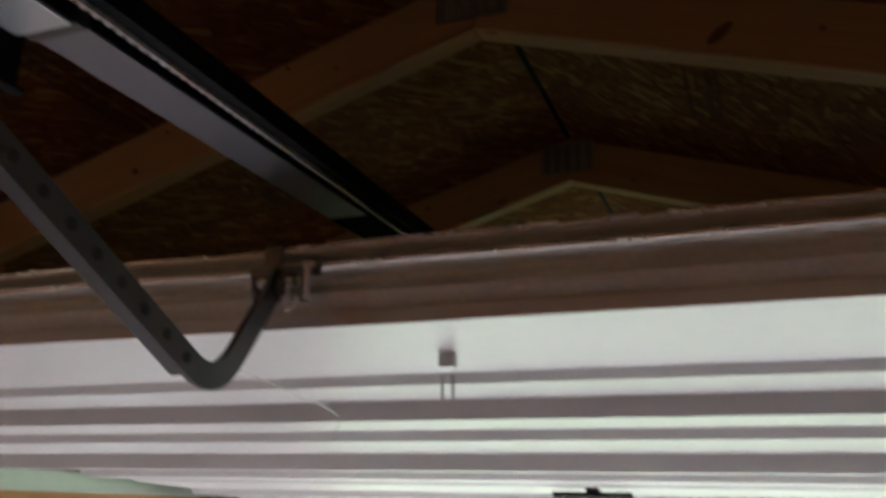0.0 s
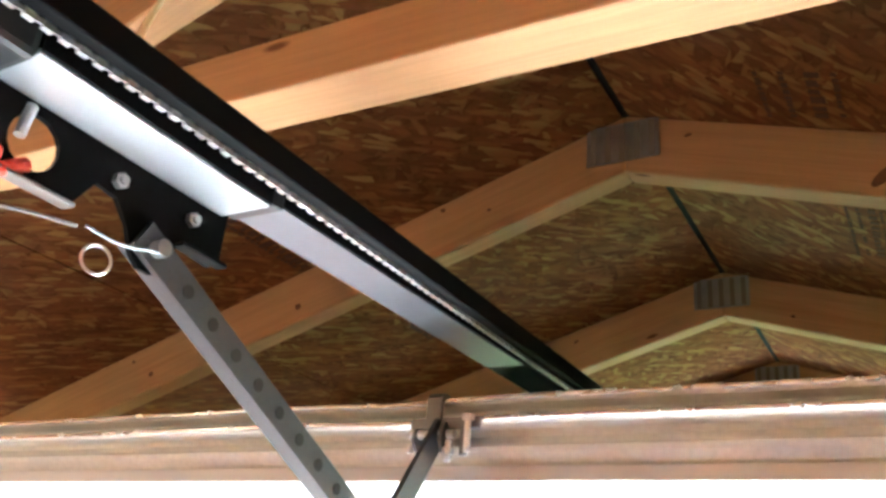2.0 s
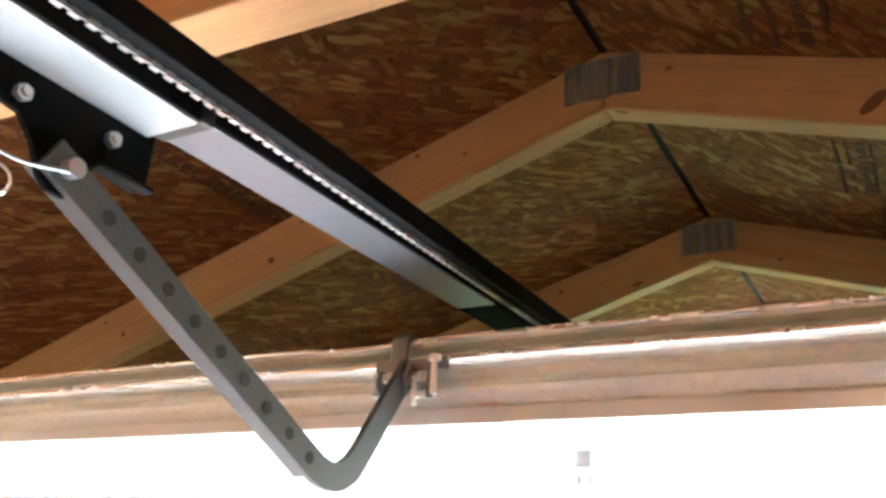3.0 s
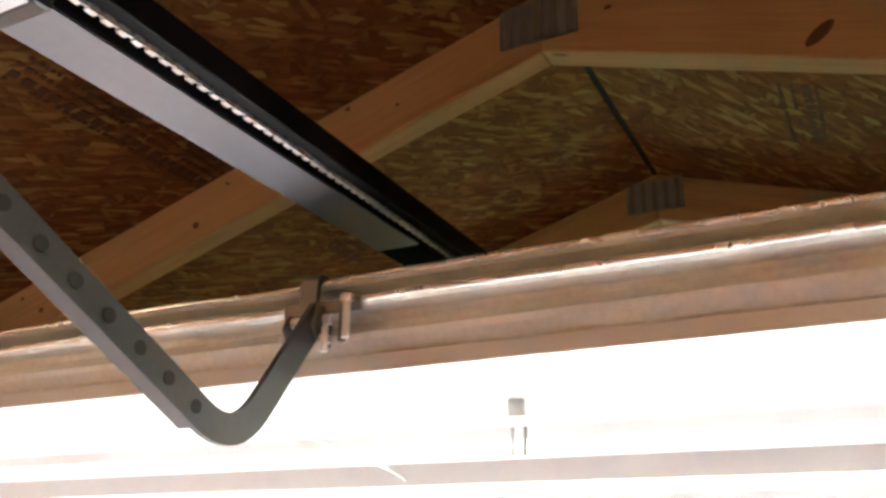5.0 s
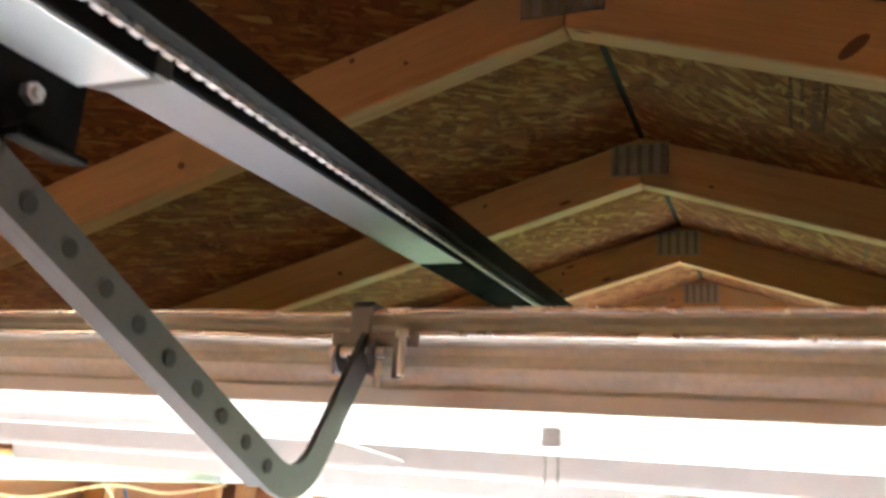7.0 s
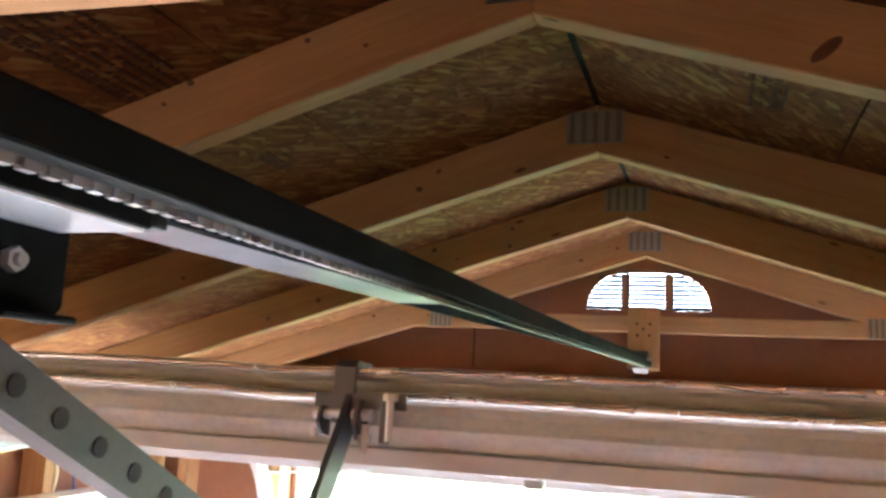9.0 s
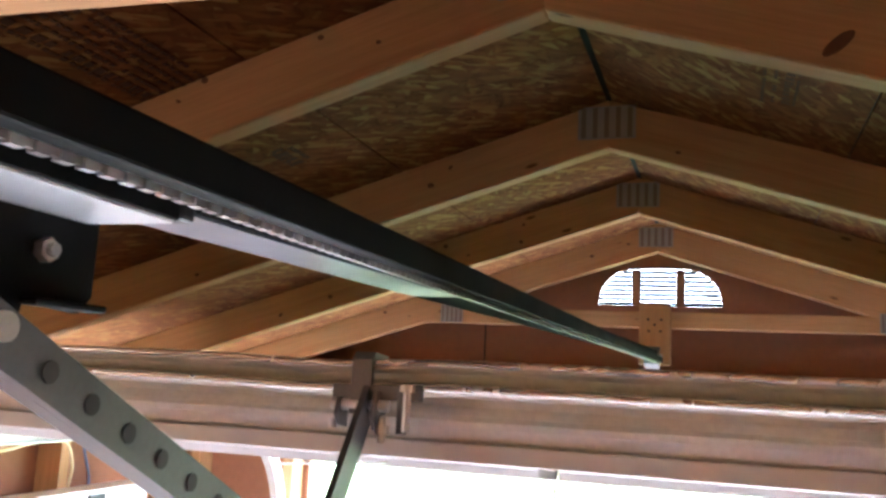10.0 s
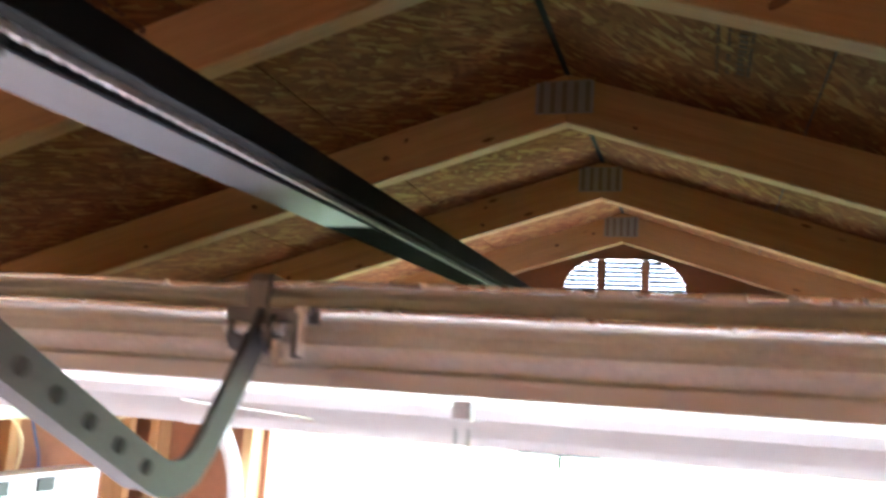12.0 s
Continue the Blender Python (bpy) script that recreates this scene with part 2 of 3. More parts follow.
wall_left = tagged(put("wall_left", box(-HALF - 0.02, -HALF, BACK, 0.11, 0, 2.25), OSB_WALL), "brown hardboard wall lining between bare studs", "wall", kind="structure")
wall_right = tagged(put("wall_right", box(HALF, HALF + 0.02, BACK, 0.11, 0, 2.25), OSB_WALL), "brown hardboard wall lining between bare studs", "wall", kind="structure")
wall_back = tagged(put("wall_back", back_panel(), OSB_WALL), "brown hardboard back wall of the shed", "wall", kind="structure")

# front wall with the door's opening and the arched vent cut through it
OPEN, HEAD = 1.22, 2.270


def front_panel():
    bm = bmesh.new()
    box(-HALF - 0.02, -OPEN, 0.09, 0.11, 0, HEAD + 0.01, bm=bm)
    box(OPEN, HALF + 0.02, 0.09, 0.11, 0, HEAD + 0.01, bm=bm)
    box(-1.70, 1.70, 0.09, 0.11, HEAD + 0.01, 2.312, bm=bm)
    # gable above, with a half-round hole
    n, r0, cz, hw, zt = 64, 0.13, 2.595, 0.200, 2.718
    hole = [(-hw, cz)]
    for i in range(n + 1):
        u = -1 + 2 * i / n
        x = hw * u
        z = cz + (zt - cz) * min(1.0, math.sqrt(max(0.0, 1 - max(0.0, (abs(u) - 0.36) / 0.64) ** 2.1)))
        hole.append((x, z))
    hole.append((hw, cz))
    xs = [-HALF - 0.02, *[p[0] for p in hole], HALF + 0.02]
    for y in (0.09, 0.11):
        top = lambda x: DECK - SLOPE * abs(x)
        for side in (-1, 1):
            f = [(side * hw, 2.31), (side * 1.70, 2.31), (side * 1.70, top(1.70)), (side * hw, top(hw))]
            bm.faces.new([bm.verts.new((x, y, z)) for x, z in f])
        bm.faces.new([bm.verts.new((x, y, z)) for x, z in ((-hw, 2.31), (hw, 2.31), (hw, cz), (-hw, cz))])
        for (xa, za), (xb, zb) in zip(hole[1:-1], hole[2:-1]):
            bm.faces.new([bm.verts.new((x, y, z)) for x, z in ((xa, za), (xb, zb), (xb, top(xb)), (xa, top(xa)))])
    for (xa, za), (xb, zb) in zip(hole, hole[1:]):
        bm.faces.new([bm.verts.new(c) for c in ((xa, 0.09, za), (xa, 0.11, za), (xb, 0.11, zb), (xb, 0.09, zb))])
    return bm


wall_front = tagged(put("wall_front", front_panel(), OSB_WALL), "brown hardboard front wall with door opening and gable vent", "wall", kind="structure")

tagged(put("panel_joint", box(-0.585, -0.581, 0.086, 0.0895, 2.39, 2.66), SHADOWGAP), "dark open joint between two front lining boards", "panel joint", kind="structure")

# half-round louvred vent in the gable
vent = tagged(empty("gable_vent", pose(0, 0.1, 2.596)), "white half-round louvred gable vent letting daylight through", "vent")
for x in (-0.073, 0.069):
    part("mullion", box(x - 0.0125, x + 0.0125, -0.008, 0.022, 0, 0.119), OSB_WALL, vent)
for i in range(8):
    z = 0.007 + i * 0.0148
    u = max(0.0, min(1, z / 0.119))
    w = 0.200 * (0.36 + 0.64 * (max(0.0, 1 - u ** 2)) ** (1 / 2.1))
    # dark blade colour supplies the shade lines between bright gaps
    part("louvre", box(-w, w, -0.0013, 0.0013, -0.0072, 0.0072), VENTSHADE, vent, m=pose(0, 0.002, z, 42))


def stick(name, length, parent=None, m=None, deep=0.089, thick=0.038, material=None):
    """A framing timber: length on x, thickness on y, depth on z."""
    return put(name, box(0, length, 0, thick, 0, deep, 0.003), material or PINE, parent, m)


def nail_plate(parent, m, w=0.108, h=0.064, name="gusset_plate"):
    pl = part(name, box(-w / 2, w / 2, -0.0015, 0.0, -h / 2, h / 2), PLATE, parent, "grey toothed steel truss plate", m)
    slots = bmesh.new()
    for i in range(5):
        x = -w / 2 + (i + 0.5) * w / 5
        box(x - 0.042 * w, x + 0.042 * w, -0.0020, -0.0014, -0.46 * h, 0.46 * h, bm=slots)
    part("plate_teeth", slots, TOOTH, pl)


def truss(y, tie):
    t = tagged(empty("roof_truss", pose(0, y, 0)), "bare pine gable truss with steel ridge plate" + (" and tie beam" if tie else ""), "roof truss", "roof trusses")
    L = (HALF + 0.12) / math.cos(radians(ANG))
    for s in (-1, 1):
        # plumb-cut rafter running down from the ridge
        bm = bmesh.new()
        d = DEEP
        xe = HALF + 0.12
        c = [(0, APEX), (xe, APEX - SLOPE * xe), (xe, APEX - SLOPE * xe + d), (0, APEX + d)]
        r = Matrix.Rotation(radians(ANG), 4, "Y")
        for yy in (0, 0.038):
            [bm.verts.new((r.inverted() @ Vector((x, yy, z - APEX)))) for x, z in c]
        v = list(bm.verts)
        for f in ((0, 1, 2, 3), (7, 6, 5, 4), (0, 4, 5, 1), (1, 5, 6, 2), (2, 6, 7, 3), (3, 7, 4, 0)):
            bm.faces.new([v[i] for i in f])
        bmesh.ops.recalc_face_normals(bm, faces=bm.faces)
        bmesh.ops.bevel(bm, geom=bm.edges[:], offset=0.0025, segments=1, affect="EDGES")
        mm = Matrix.Translation((0, 0, APEX)) @ r
        if s < 0:
            mm = Matrix.Translation((0, 0.038, APEX)) @ Matrix.Rotation(math.pi, 4, "Z") @ r
        part("rafter", bm, PINE, t, m=mm)
    nail_plate(t, pose(-0.004, -0.0005, 2.808))
    if tie:
        half = 0.86
        part("tie_beam", box(-half, half, -0.022 if y < 0 else 0, 0.026 if y < 0 else 0.036, -0.026, 0.026, 0.003), PINE, t, m=pose(0, 0.001, 2.531, 0, 1.5, 0) if y < 0 else pose(0, 0.001, 2.542))
        for s in (-1, 1):
            nail_plate(t, pose(s * 0.68, -0.022 if y < 0 else -0.0005, 2.546, 0, 0, 0), 0.08, 0.06)
    return t


trusses = [truss(y, y in (0.0, -2.44)) for y in FACES]
# knots and a resin scar on one rafter
for (x, z, a, b, tilt) in ((0.325, 2.690, 0.022, 0.008, 40), (-0.298, 2.748, 0.005, 0.004, 0), (-0.215, 2.735, 0.004, 0.003, 0), (-0.47, 2.70, 0.006, 0.005, 0), (0.09, 2.80, 0.006, 0.003, 10)):
    bm = bmesh.new()
    bmesh.ops.create_cone(bm, cap_ends=True, segments=14, radius1=1, radius2=0.8, depth=1, matrix=Matrix.Diagonal((a, b, 0.0016, 1)))
    part("knot", bm, KNOT, trusses[3], "dark resinous knot", Matrix.Translation((x, -0.0004, z)) @ pose(0, 0, 0, 90, 0, 0) @ pose(0, 0, 0, 0, 0, tilt))

rk = random.Random(11)
for k in (0, 1, 2, 3, 4):
    for i in range(7):
        x = rk.uniform(-1.0, 0.75)
        z = APEX - SLOPE * abs(x) + rk.uniform(0.018, 0.076)
        r = rk.uniform(0.0035, 0.008)
        bm = bmesh.new()
        bmesh.ops.create_cone(bm, cap_ends=True, segments=12, radius1=1, radius2=0.8, depth=1, matrix=Matrix.Diagonal((r, r * rk.uniform(0.6, 0.9), 0.0016, 1)))
        part("knot", bm, KNOT, trusses[k], "", Matrix.Translation((x, -0.0004, z)) @ pose(0, 0, 0, 90, 0, 0) @ pose(0, 0, 0, 0, 0, rk.uniform(-40, 40)))

# roof sheathing: sheets laid with small gaps
roof = tagged(empty("roof_deck", pose(0, 0, 0)), "reddish brown strand-board roof sheathing seen from inside", "roof", kind="structure")
SEAMS = (0.004, 0.41, 0.80, 2.02)
for s in (-1, 1):
    for k in range(3):
        u0, u1 = SEAMS[k] + 0.0015, SEAMS[k + 1] - 0.0015
        ys = ([0.35, -1.21, -3.65, -5.1], [0.35, -2.43, -4.87, -5.1], [0.35, -1.21, -3.65, -5.1])[k]
        for ya, yb in zip(ys, ys[1:]):
            bm = box(u0 * 1.0475, u1 * 1.0475, yb + 0.0015, ya - 0.0015, 0, 0.012)
            rot = Matrix.Rotation(radians(ANG), 4, "Y")
            mm = Matrix.Translation((0, 0, DECK)) @ (rot if s > 0 else Matrix.Rotation(math.pi, 4, "Z") @ rot)
            if s < 0:
                bm.free()
                bm = box(u0 * 1.0475, u1 * 1.0475, -(ya - 0.0015), -(yb + 0.0015), 0, 0.012)
            part("osb_sheet", bm, OSB_RED, roof, m=mm)
    part("roof_felt", box(0, 2.15, *((-5.1, 0.36) if s > 0 else (-0.36, 5.1)), 0.014, 0.022), SHINGLE, roof, m=Matrix.Translation((0, 0, DECK)) @ (rot if s > 0 else Matrix.Rotation(math.pi, 4, "Z") @ rot))
part("ridge_gap", box(-0.008, 0.008, -5.1, 0.36, DECK + 0.003, DECK + 0.010), SHADOWGAP, roof)



def stamp(side, u0, y0, rows, length, h, gap, seed):
    """Unreadable ink lines on the sheathing: rows of short bars along y, on the slope."""
    rnd = random.Random(seed)
    bm = bmesh.new()
    for r in range(rows):
        y = 0.0
        hh = h * (2.2 if r == rows - 2 else 1.0)
        x = r * gap
        while y < length:
            w = rnd.uniform(0.006, 0.016) * (1.6 if hh > h else 1)
            if rnd.random() > 0.12:
                box(x, x + hh * rnd.uniform(0.7, 1.0), y, y + w * 0.62, -0.0012, 0.0, bm=bm)
            y += w
    rt = Matrix.Rotation(radians(ANG), 4, "Y")
    mm = Matrix.Translation((0, 0, DECK - 0.0006)) @ (rt if side > 0 else Matrix.Rotation(math.pi, 4, "Z") @ rt) @ Matrix.Translation((u0 * 1.0475, y0 if side > 0 else -y0 - length, 0))
    return tagged(part("ink_stamp", bm, INK, roof, "dark printed lettering too faint to read", mm), kind="stuff")


stamp(-1, 0.47, -2.18, 7, 0.36, 0.007, 0.016, 1)
stamp(1, 0.20, -1.96, 4, 0.10, 0.008, 0.030, 2)
stamp(1, 0.26, -1.60, 4, 0.18, 0.006, 0.016, 3)
stamp(-1, 0.50, -1.52, 3, 0.08, 0.010, 0.018, 4)

# wall framing
framing = tagged(empty("wall_framing"), "bare pine studs and plates of the shed walls", "wall framing", kind="structure")
up = Matrix.Rotation(radians(-90), 4, "Y")
for s in (-1, 1):
    for y in (-0.05, -0.61, -1.22, -1.83, -2.44, -3.05, -3.66, -4.27, -4.85):
        x = -HALF + 0.0 if s < 0 else HALF - 0.089
        part("stud", box(0, 2.10, -0.019, 0.019, -0.089, 0, 0.003), PINE, framing, m=Matrix.Translation((x, y, 0.0)) @ up)
    x = -HALF if s < 0 else HALF - 0.089
    part("top_plate", box(0, 4.9, 0, 0.089, 0, 0.076, 0.003), PINE, framing, m=pose(x + (0.089 if s < 0 else 0.089), -4.92, 2.105, 0, 0, 90))
for x in (-1.66, -1.28, 1.242, 1.62):
    part("stud", box(0, HEAD - 0.002, 0, 0.085, 0, 0.038, 0.003), PINE, framing, m=Matrix.Translation((x + 0.038, 0.003, 0.0)) @ up)
part("header_beam", box(-1.40, 1.40, 0, 0.085, 0, 0.095, 0.003), PINE, framing, m=pose(0, 0.003, HEAD))

# block that carries the rail's front bracket
block = tagged(put("header_block", box(0, 0.19, 0, 0.038, -0.048, 0.048, 0.003), PINE, None, Matrix.Translation((-0.002, -0.04, 2.398)) @ up), "short pine block screwed to the tie over the door", "wood block")

for dx, dz in ((0, 0), (-0.02, 0.016), (0.02, 0.016), (-0.018, -0.02), (0.018, -0.02)):
    part("screw_head", cyl(0.0045, (0.125 + dz, -0.0012, dx), (0.125 + dz, 0.001, dx), 8), HOLE, block, "dark screw head")

# ---- opener rail ----
RX = -0.0264           # the left edge of its sole
RZ = lambda y: 2.3621 + 0.0226 * (y + 2.6)
rail = tagged(empty("opener_rail"), "black steel garage door opener rail with drive chain", "opener rail")


def along(x0, x1, z0, z1, ya, yb, bevel=0.0):
    bm = box(x0, x1, ya, yb, z0, z1, bevel)
    for v in bm.verts:
        v.co.z += RZ(v.co.y)
    return bm


part("rail_channel", along(RX, RX + 0.0382, 0.0015, 0.020, -3.9, -0.10, 0.002), BLACK, rail)
# two tones on one sole: its reflection ends at the door's edge
part("rail_sole", along(RX + 0.0005, RX + 0.0377, 0.0, 0.0014, -3.9, -2.16), RAILGREY, rail, "grey steel underside, lighter for the brightness it reflects")
part("rail_sole", along(RX + 0.0005, RX + 0.0377, 0.0, 0.0014, -2.158, -0.10), RAILSHADE, rail, "steel underside coloured black where it mirrors the dark door")
TOP = lambda y: 2.3824 + 0.0149 * (y + 2.6)
guard = box(-0.005, 0.005, -3.9, -0.12, -0.0175, 0.0, 0.0015)
for v in guard.verts:                      # it closes on the rail towards the front
    v.co.x += 0.0330 - 0.0035 * (v.co.y + 2.6)
    v.co.z += TOP(v.co.y)
part("chain_guard", guard, BLACK, rail)
bm = bmesh.new()
y = -3.6
while y < -0.25:
    x, z = 0.0262 - 0.0035 * (y + 2.6), TOP(y) - 0.0205
    box(x - 0.0012, x + 0.0024, y, y + 0.0055, z, z + 0.0042, bm=bm)
    box(x + 0.0002, x + 0.0014, y + 0.0050, y + 0.0100, z + 0.0010, z + 0.0034, bm=bm)
    y += 0.0095
tagged(part("drive_chain", bm, CHAIN, rail, "steel drive chain links"), kind="stuff")
part("header_bracket", prism([(-0.10, 2.40), (-0.042, 2.385), (-0.042, 2.455), (-0.10, 2.43)], -0.029, 0.015), DULL, rail)
part("bracket_pin", cyl(0.006, (-0.039, -0.085, 2.424), (0.025, -0.085, 2.424)), GALV, rail)

# ---- trolley and arm ----
TY = -2.572            # the arm's pin
trolley = tagged(empty("opener_trolley", pose(-0.0055, TY, RZ(TY) + 0.006)), "black trolley with bright sole plate clipped on the rail", "trolley")
part("sole_plate", box(-0.022, 0.0185, -0.115, 0.045, -0.0105, -0.0072, 0.001), SOLE, trolley, "bright zinc sole plate")
part("side_cheek", box(0.0185, 0.0212, -0.115, 0.045, -0.0095, 0.010, 0.001), BLACK, trolley)
part("end_cap", box(-0.025, 0.022, -0.165, -0.117, -0.017, 0.004, 0.004), PLASTIC, trolley, "black plastic end cap")
part("front_clip", box(-0.019, 0.0205, 0.046, 0.056, -0.0085, 0.008, 0.002), PLASTIC, trolley)


def holed(outline, cy, cz, r, x0, x1):
    """A flat plate in the y-z plane with one round hole through it."""
    bm = bmesh.new()
    loops = [outline, [(cy + r * math.cos(k * math.pi / 8), cz + r * math.sin(k * math.pi / 8)) for k in range(16)]]
    edges = []
    for lp in loops:
        vs = [bm.verts.new((x0, y, z)) for y, z in lp]
        edges += [bm.edges.new((vs[i], vs[(i + 1) % len(vs)])) for i in range(len(vs))]
    bmesh.ops.triangle_fill(bm, edges=edges, use_beauty=True)
    g = bmesh.ops.extrude_face_region(bm, geom=bm.faces[:])
    bmesh.ops.translate(bm, verts=[v for v in g["geom"] if isinstance(v, bmesh.types.BMVert)], vec=(x1 - x0, 0, 0))
    bmesh.ops.recalc_face_normals(bm, faces=bm.faces)
    return bm


hanger = part("hanger_plate", holed([(-0.136, -0.008), (0.050, -0.002), (0.050, -0.038), (0.044, -0.045), (0.016, -0.043), (0.013, -0.060), (0.006, -0.066), (-0.006, -0.066), (-0.013, -0.060), (-0.020, -0.046), (-0.030, -0.035), (-0.044, -0.033), (-0.054, -0.049), (-0.128, -0.052), (-0.137, -0.044)],
                                    -0.083, -0.031, 0.0145, -0.0225, -0.0190), BLACK, trolley)
part("plate_flange", box(-0.0190, -0.0110, 0.014, 0.050, -0.0445, -0.0415, 0.001), BLACK, hanger)
part("plate_flange", box(-0.0225, -0.0130, -0.128, -0.056, -0.0545, -0.0522, 0.0008), DULL, hanger, "worn bright lower flange")
for yy, zz in ((0.022, -0.024), (-0.032, -0.026)):
    part("bolt_head", cyl(0.0046, (-0.0189, yy, zz), (-0.0150, yy, zz), 6), GALV, trolley, "dull hex bolt head")
    part("bolt_shank", cyl(0.0026, (-0.0150, yy, zz), (-0.0125, yy, zz), 8), GALV, trolley)
part("clevis_pin", cyl(0.0052, (-0.030, 0, -0.053), (-0.008, 0, -0.053), 14), GALV, trolley)
part("pin_ring", tube([(-0.008 + 0.002 * math.cos(a), -0.040 + 0.0075 * math.cos(a), -0.077 + 0.0075 * math.sin(a)) for a in [i * math.pi / 5 for i in range(11)]], 0.0009, 6, steps=3), BRIGHT, trolley, "wire retaining ring")
part("pin_clip", tube([(-0.006, -0.052, -0.064), (-0.007, -0.030, -0.064), (-0.009, -0.008, -0.058), (-0.010, 0.004, -0.056)], 0.0010, 6), DULL, trolley)
part("spacer", cyl(0.0030, (-0.0185, -0.090, -0.014), (-0.0180, -0.092, -0.032), 10), GALV, hanger, "brass-coloured spacer pin")

PIN = Vector((0, TY, RZ(TY) - 0.047))
BOLT = Vector((0, -2.247, 2.288))
LOW = Vector((0, -2.318, 2.190))
arm = tagged(empty("opener_linkage", pose(-0.0125, 0, 0)), "grey perforated steel arm bent up to the door bracket", "linkage")


def strip(path, w, x0, x1):
    """A flat bar of width w in the y-z plane, following a path."""
    pts = [Vector((p[0], p[1])) for p in path]
    lo, hi = [], []
    for i, p in enumerate(pts):
        d = (pts[min(i + 1, len(pts) - 1)] - pts[max(i - 1, 0)]).normalized()
        nrm = Vector((-d.y, d.x))
        hi.append(p + nrm * w / 2)
        lo.append(p - nrm * w / 2)
    bm = bmesh.new()
    rows = [[bm.verts.new((x, a.x, a.y)) for a in side] for x in (x0, x1) for side in (lo, hi)]
    for i in range(len(pts) - 1):
        bm.faces.new((rows[0][i], rows[0][i + 1], rows[1][i + 1], rows[1][i]))
        bm.faces.new((rows[2][i], rows[3][i], rows[3][i + 1], rows[2][i + 1]))
        bm.faces.new((rows[0][i], rows[2][i], rows[2][i + 1], rows[0][i + 1]))
        bm.faces.new((rows[1][i], rows[1][i + 1], rows[3][i + 1], rows[3][i]))
    for i in (0, -1):
        bm.faces.new((rows[0][i], rows[1][i], rows[3][i], rows[2][i]))
    bmesh.ops.recalc_face_normals(bm, faces=bm.faces)
    return bm


down = (LOW - PIN).normalized()
rise = (BOLT - LOW).normalized()
curve = [PIN - down * 0.012] + [PIN + down * ((LOW - PIN).length - 0.035) * k / 12 for k in range(13)]
a0, a1 = LOW - down * 0.035, LOW + rise * 0.035
for k in range(1, 9):
    u = k / 9
    curve.append(a0 * (1 - u) ** 2 + LOW * 2 * u * (1 - u) + a1 * u * u)
curve += [a1, BOLT + rise * 0.012]
bar = part("arm_bar", strip([(p.y, p.z) for p in curve], 0.0195, -0.0125, -0.0080), ARM, arm)
lip = part("arm_flange", strip([(p.y + 0.0088 * down.z, p.z - 0.0088 * down.y) for p in curve[:14]], 0.002, -0.0210, -0.0125), ARM, arm)
for k in range(9):
    c = PIN + down * (0.032 + k * 0.0262)
    if (c - PIN).length < (LOW - PIN).length - 0.03:
        part("arm_hole", cyl(0.0042, (-0.0130, c.y, c.z), (-0.0075, c.y, c.z), 14), HOLE, arm, "punched round hole")

# ---- the sectional door, rolled up under the rail ----
DY = -2.230            # the door's top edge, now its rear edge
ZB = 2.257             # its outer face, now its underside
door = tagged(empty("garage_door"), "white ribbed sectional garage door rolled up overhead", "garage door")
W = 1.21
FALL = 0.070           # the tracks drop towards the opening
# the face's relief: distance from the top edge, height
RIBS = ((0.195, 0.009), (0.330, 0.021), (0.545, 0.013), (0.785, 0.027), (1.060, 0.013), (1.250, 0.006), (1.500, 0.014), (1.740, 0.024), (1.960, 0.014))
RELIEF = [(0, 0)] + [p for a, h in RIBS for p in ((a, 0), (a + 0.010, -h))] + [(2.2, 0)]


def relief(u):
    for (a, ha), (b, hb) in zip(RELIEF, RELIEF[1:]):
        if a <= u <= b:
            return 1.0 * (ha + (hb - ha) * (u - a) / (b - a))
    return 0.0


def section(u0, u1):
    """One ribbed steel section of the door between two distances from its top edge."""
    us = [u0] + [u for u, h in RELIEF if u0 < u < u1] + [u1]
    low = [(DY + u, ZB - FALL * u + relief(u)) for u in us]
    return prism([(DY + u0, ZB - FALL * u0 + 0.030)] + low + [(DY + u1, ZB - FALL * u1 + 0.030)], -W, W)


SEC = 0.527
for k in range(4):
    part("door_section", section(0.022 if k == 0 else k * (SEC + 0.003), k * (SEC + 0.003) + SEC), DOORWHITE, door, "white ribbed steel section")
# stiffening strut along the top edge
prof = [(DY + 0.050, 2.2965), (DY + 0.050, 2.314), (DY + 0.020, 2.3195), (DY + 0.001, 2.3205), (DY - 0.011, 2.3190), (DY - 0.014, 2.316), (DY - 0.010, 2.3135), (DY + 0.004, 2.311),
        (DY + 0.008, 2.304), (DY - 0.004, 2.3025), (DY - 0.012, 2.302), (DY - 0.015, 2.299), (DY - 0.011, 2.2965), (DY + 0.004, 2.295), (DY + 0.007, 2.290), (DY + 0.003, 2.2835), (DY - 0.002, 2.2805),
        (DY + 0.000, 2.276), (DY + 0.006, 2.268), (DY + 0.008, 2.2662), (DY + 0.016, 2.2662), (DY + 0.018, 2.28), (DY + 0.020, 2.2965)]
bm = bmesh.new()
N = 90
rows = []
for i in range(N + 1):
    x = -W + 2 * W * i / N
    w = 0.0012 * noise.noise(Vector((x * 5, 1.3, 0))) + 0.0006 * noise.noise(Vector((x * 19, 4.3, 0)))
    dent = -0.003 * math.exp(-((x + 0.07) / 0.05) ** 2)
    rows.append([bm.verts.new((x, y + w * 1.5, z + (w + dent) * (1 if z > 2.29 else 0))) for y, z in prof])
for a, b in zip(rows, rows[1:]):
    for k in range(len(prof)):
        j = (k + 1) % len(prof)
        bm.faces.new((a[k], a[j], b[j], b[k]))
bm.faces.new(rows[0])
bm.faces.new(rows[-1][::-1])
bmesh.ops.recalc_face_normals(bm, faces=bm.faces)
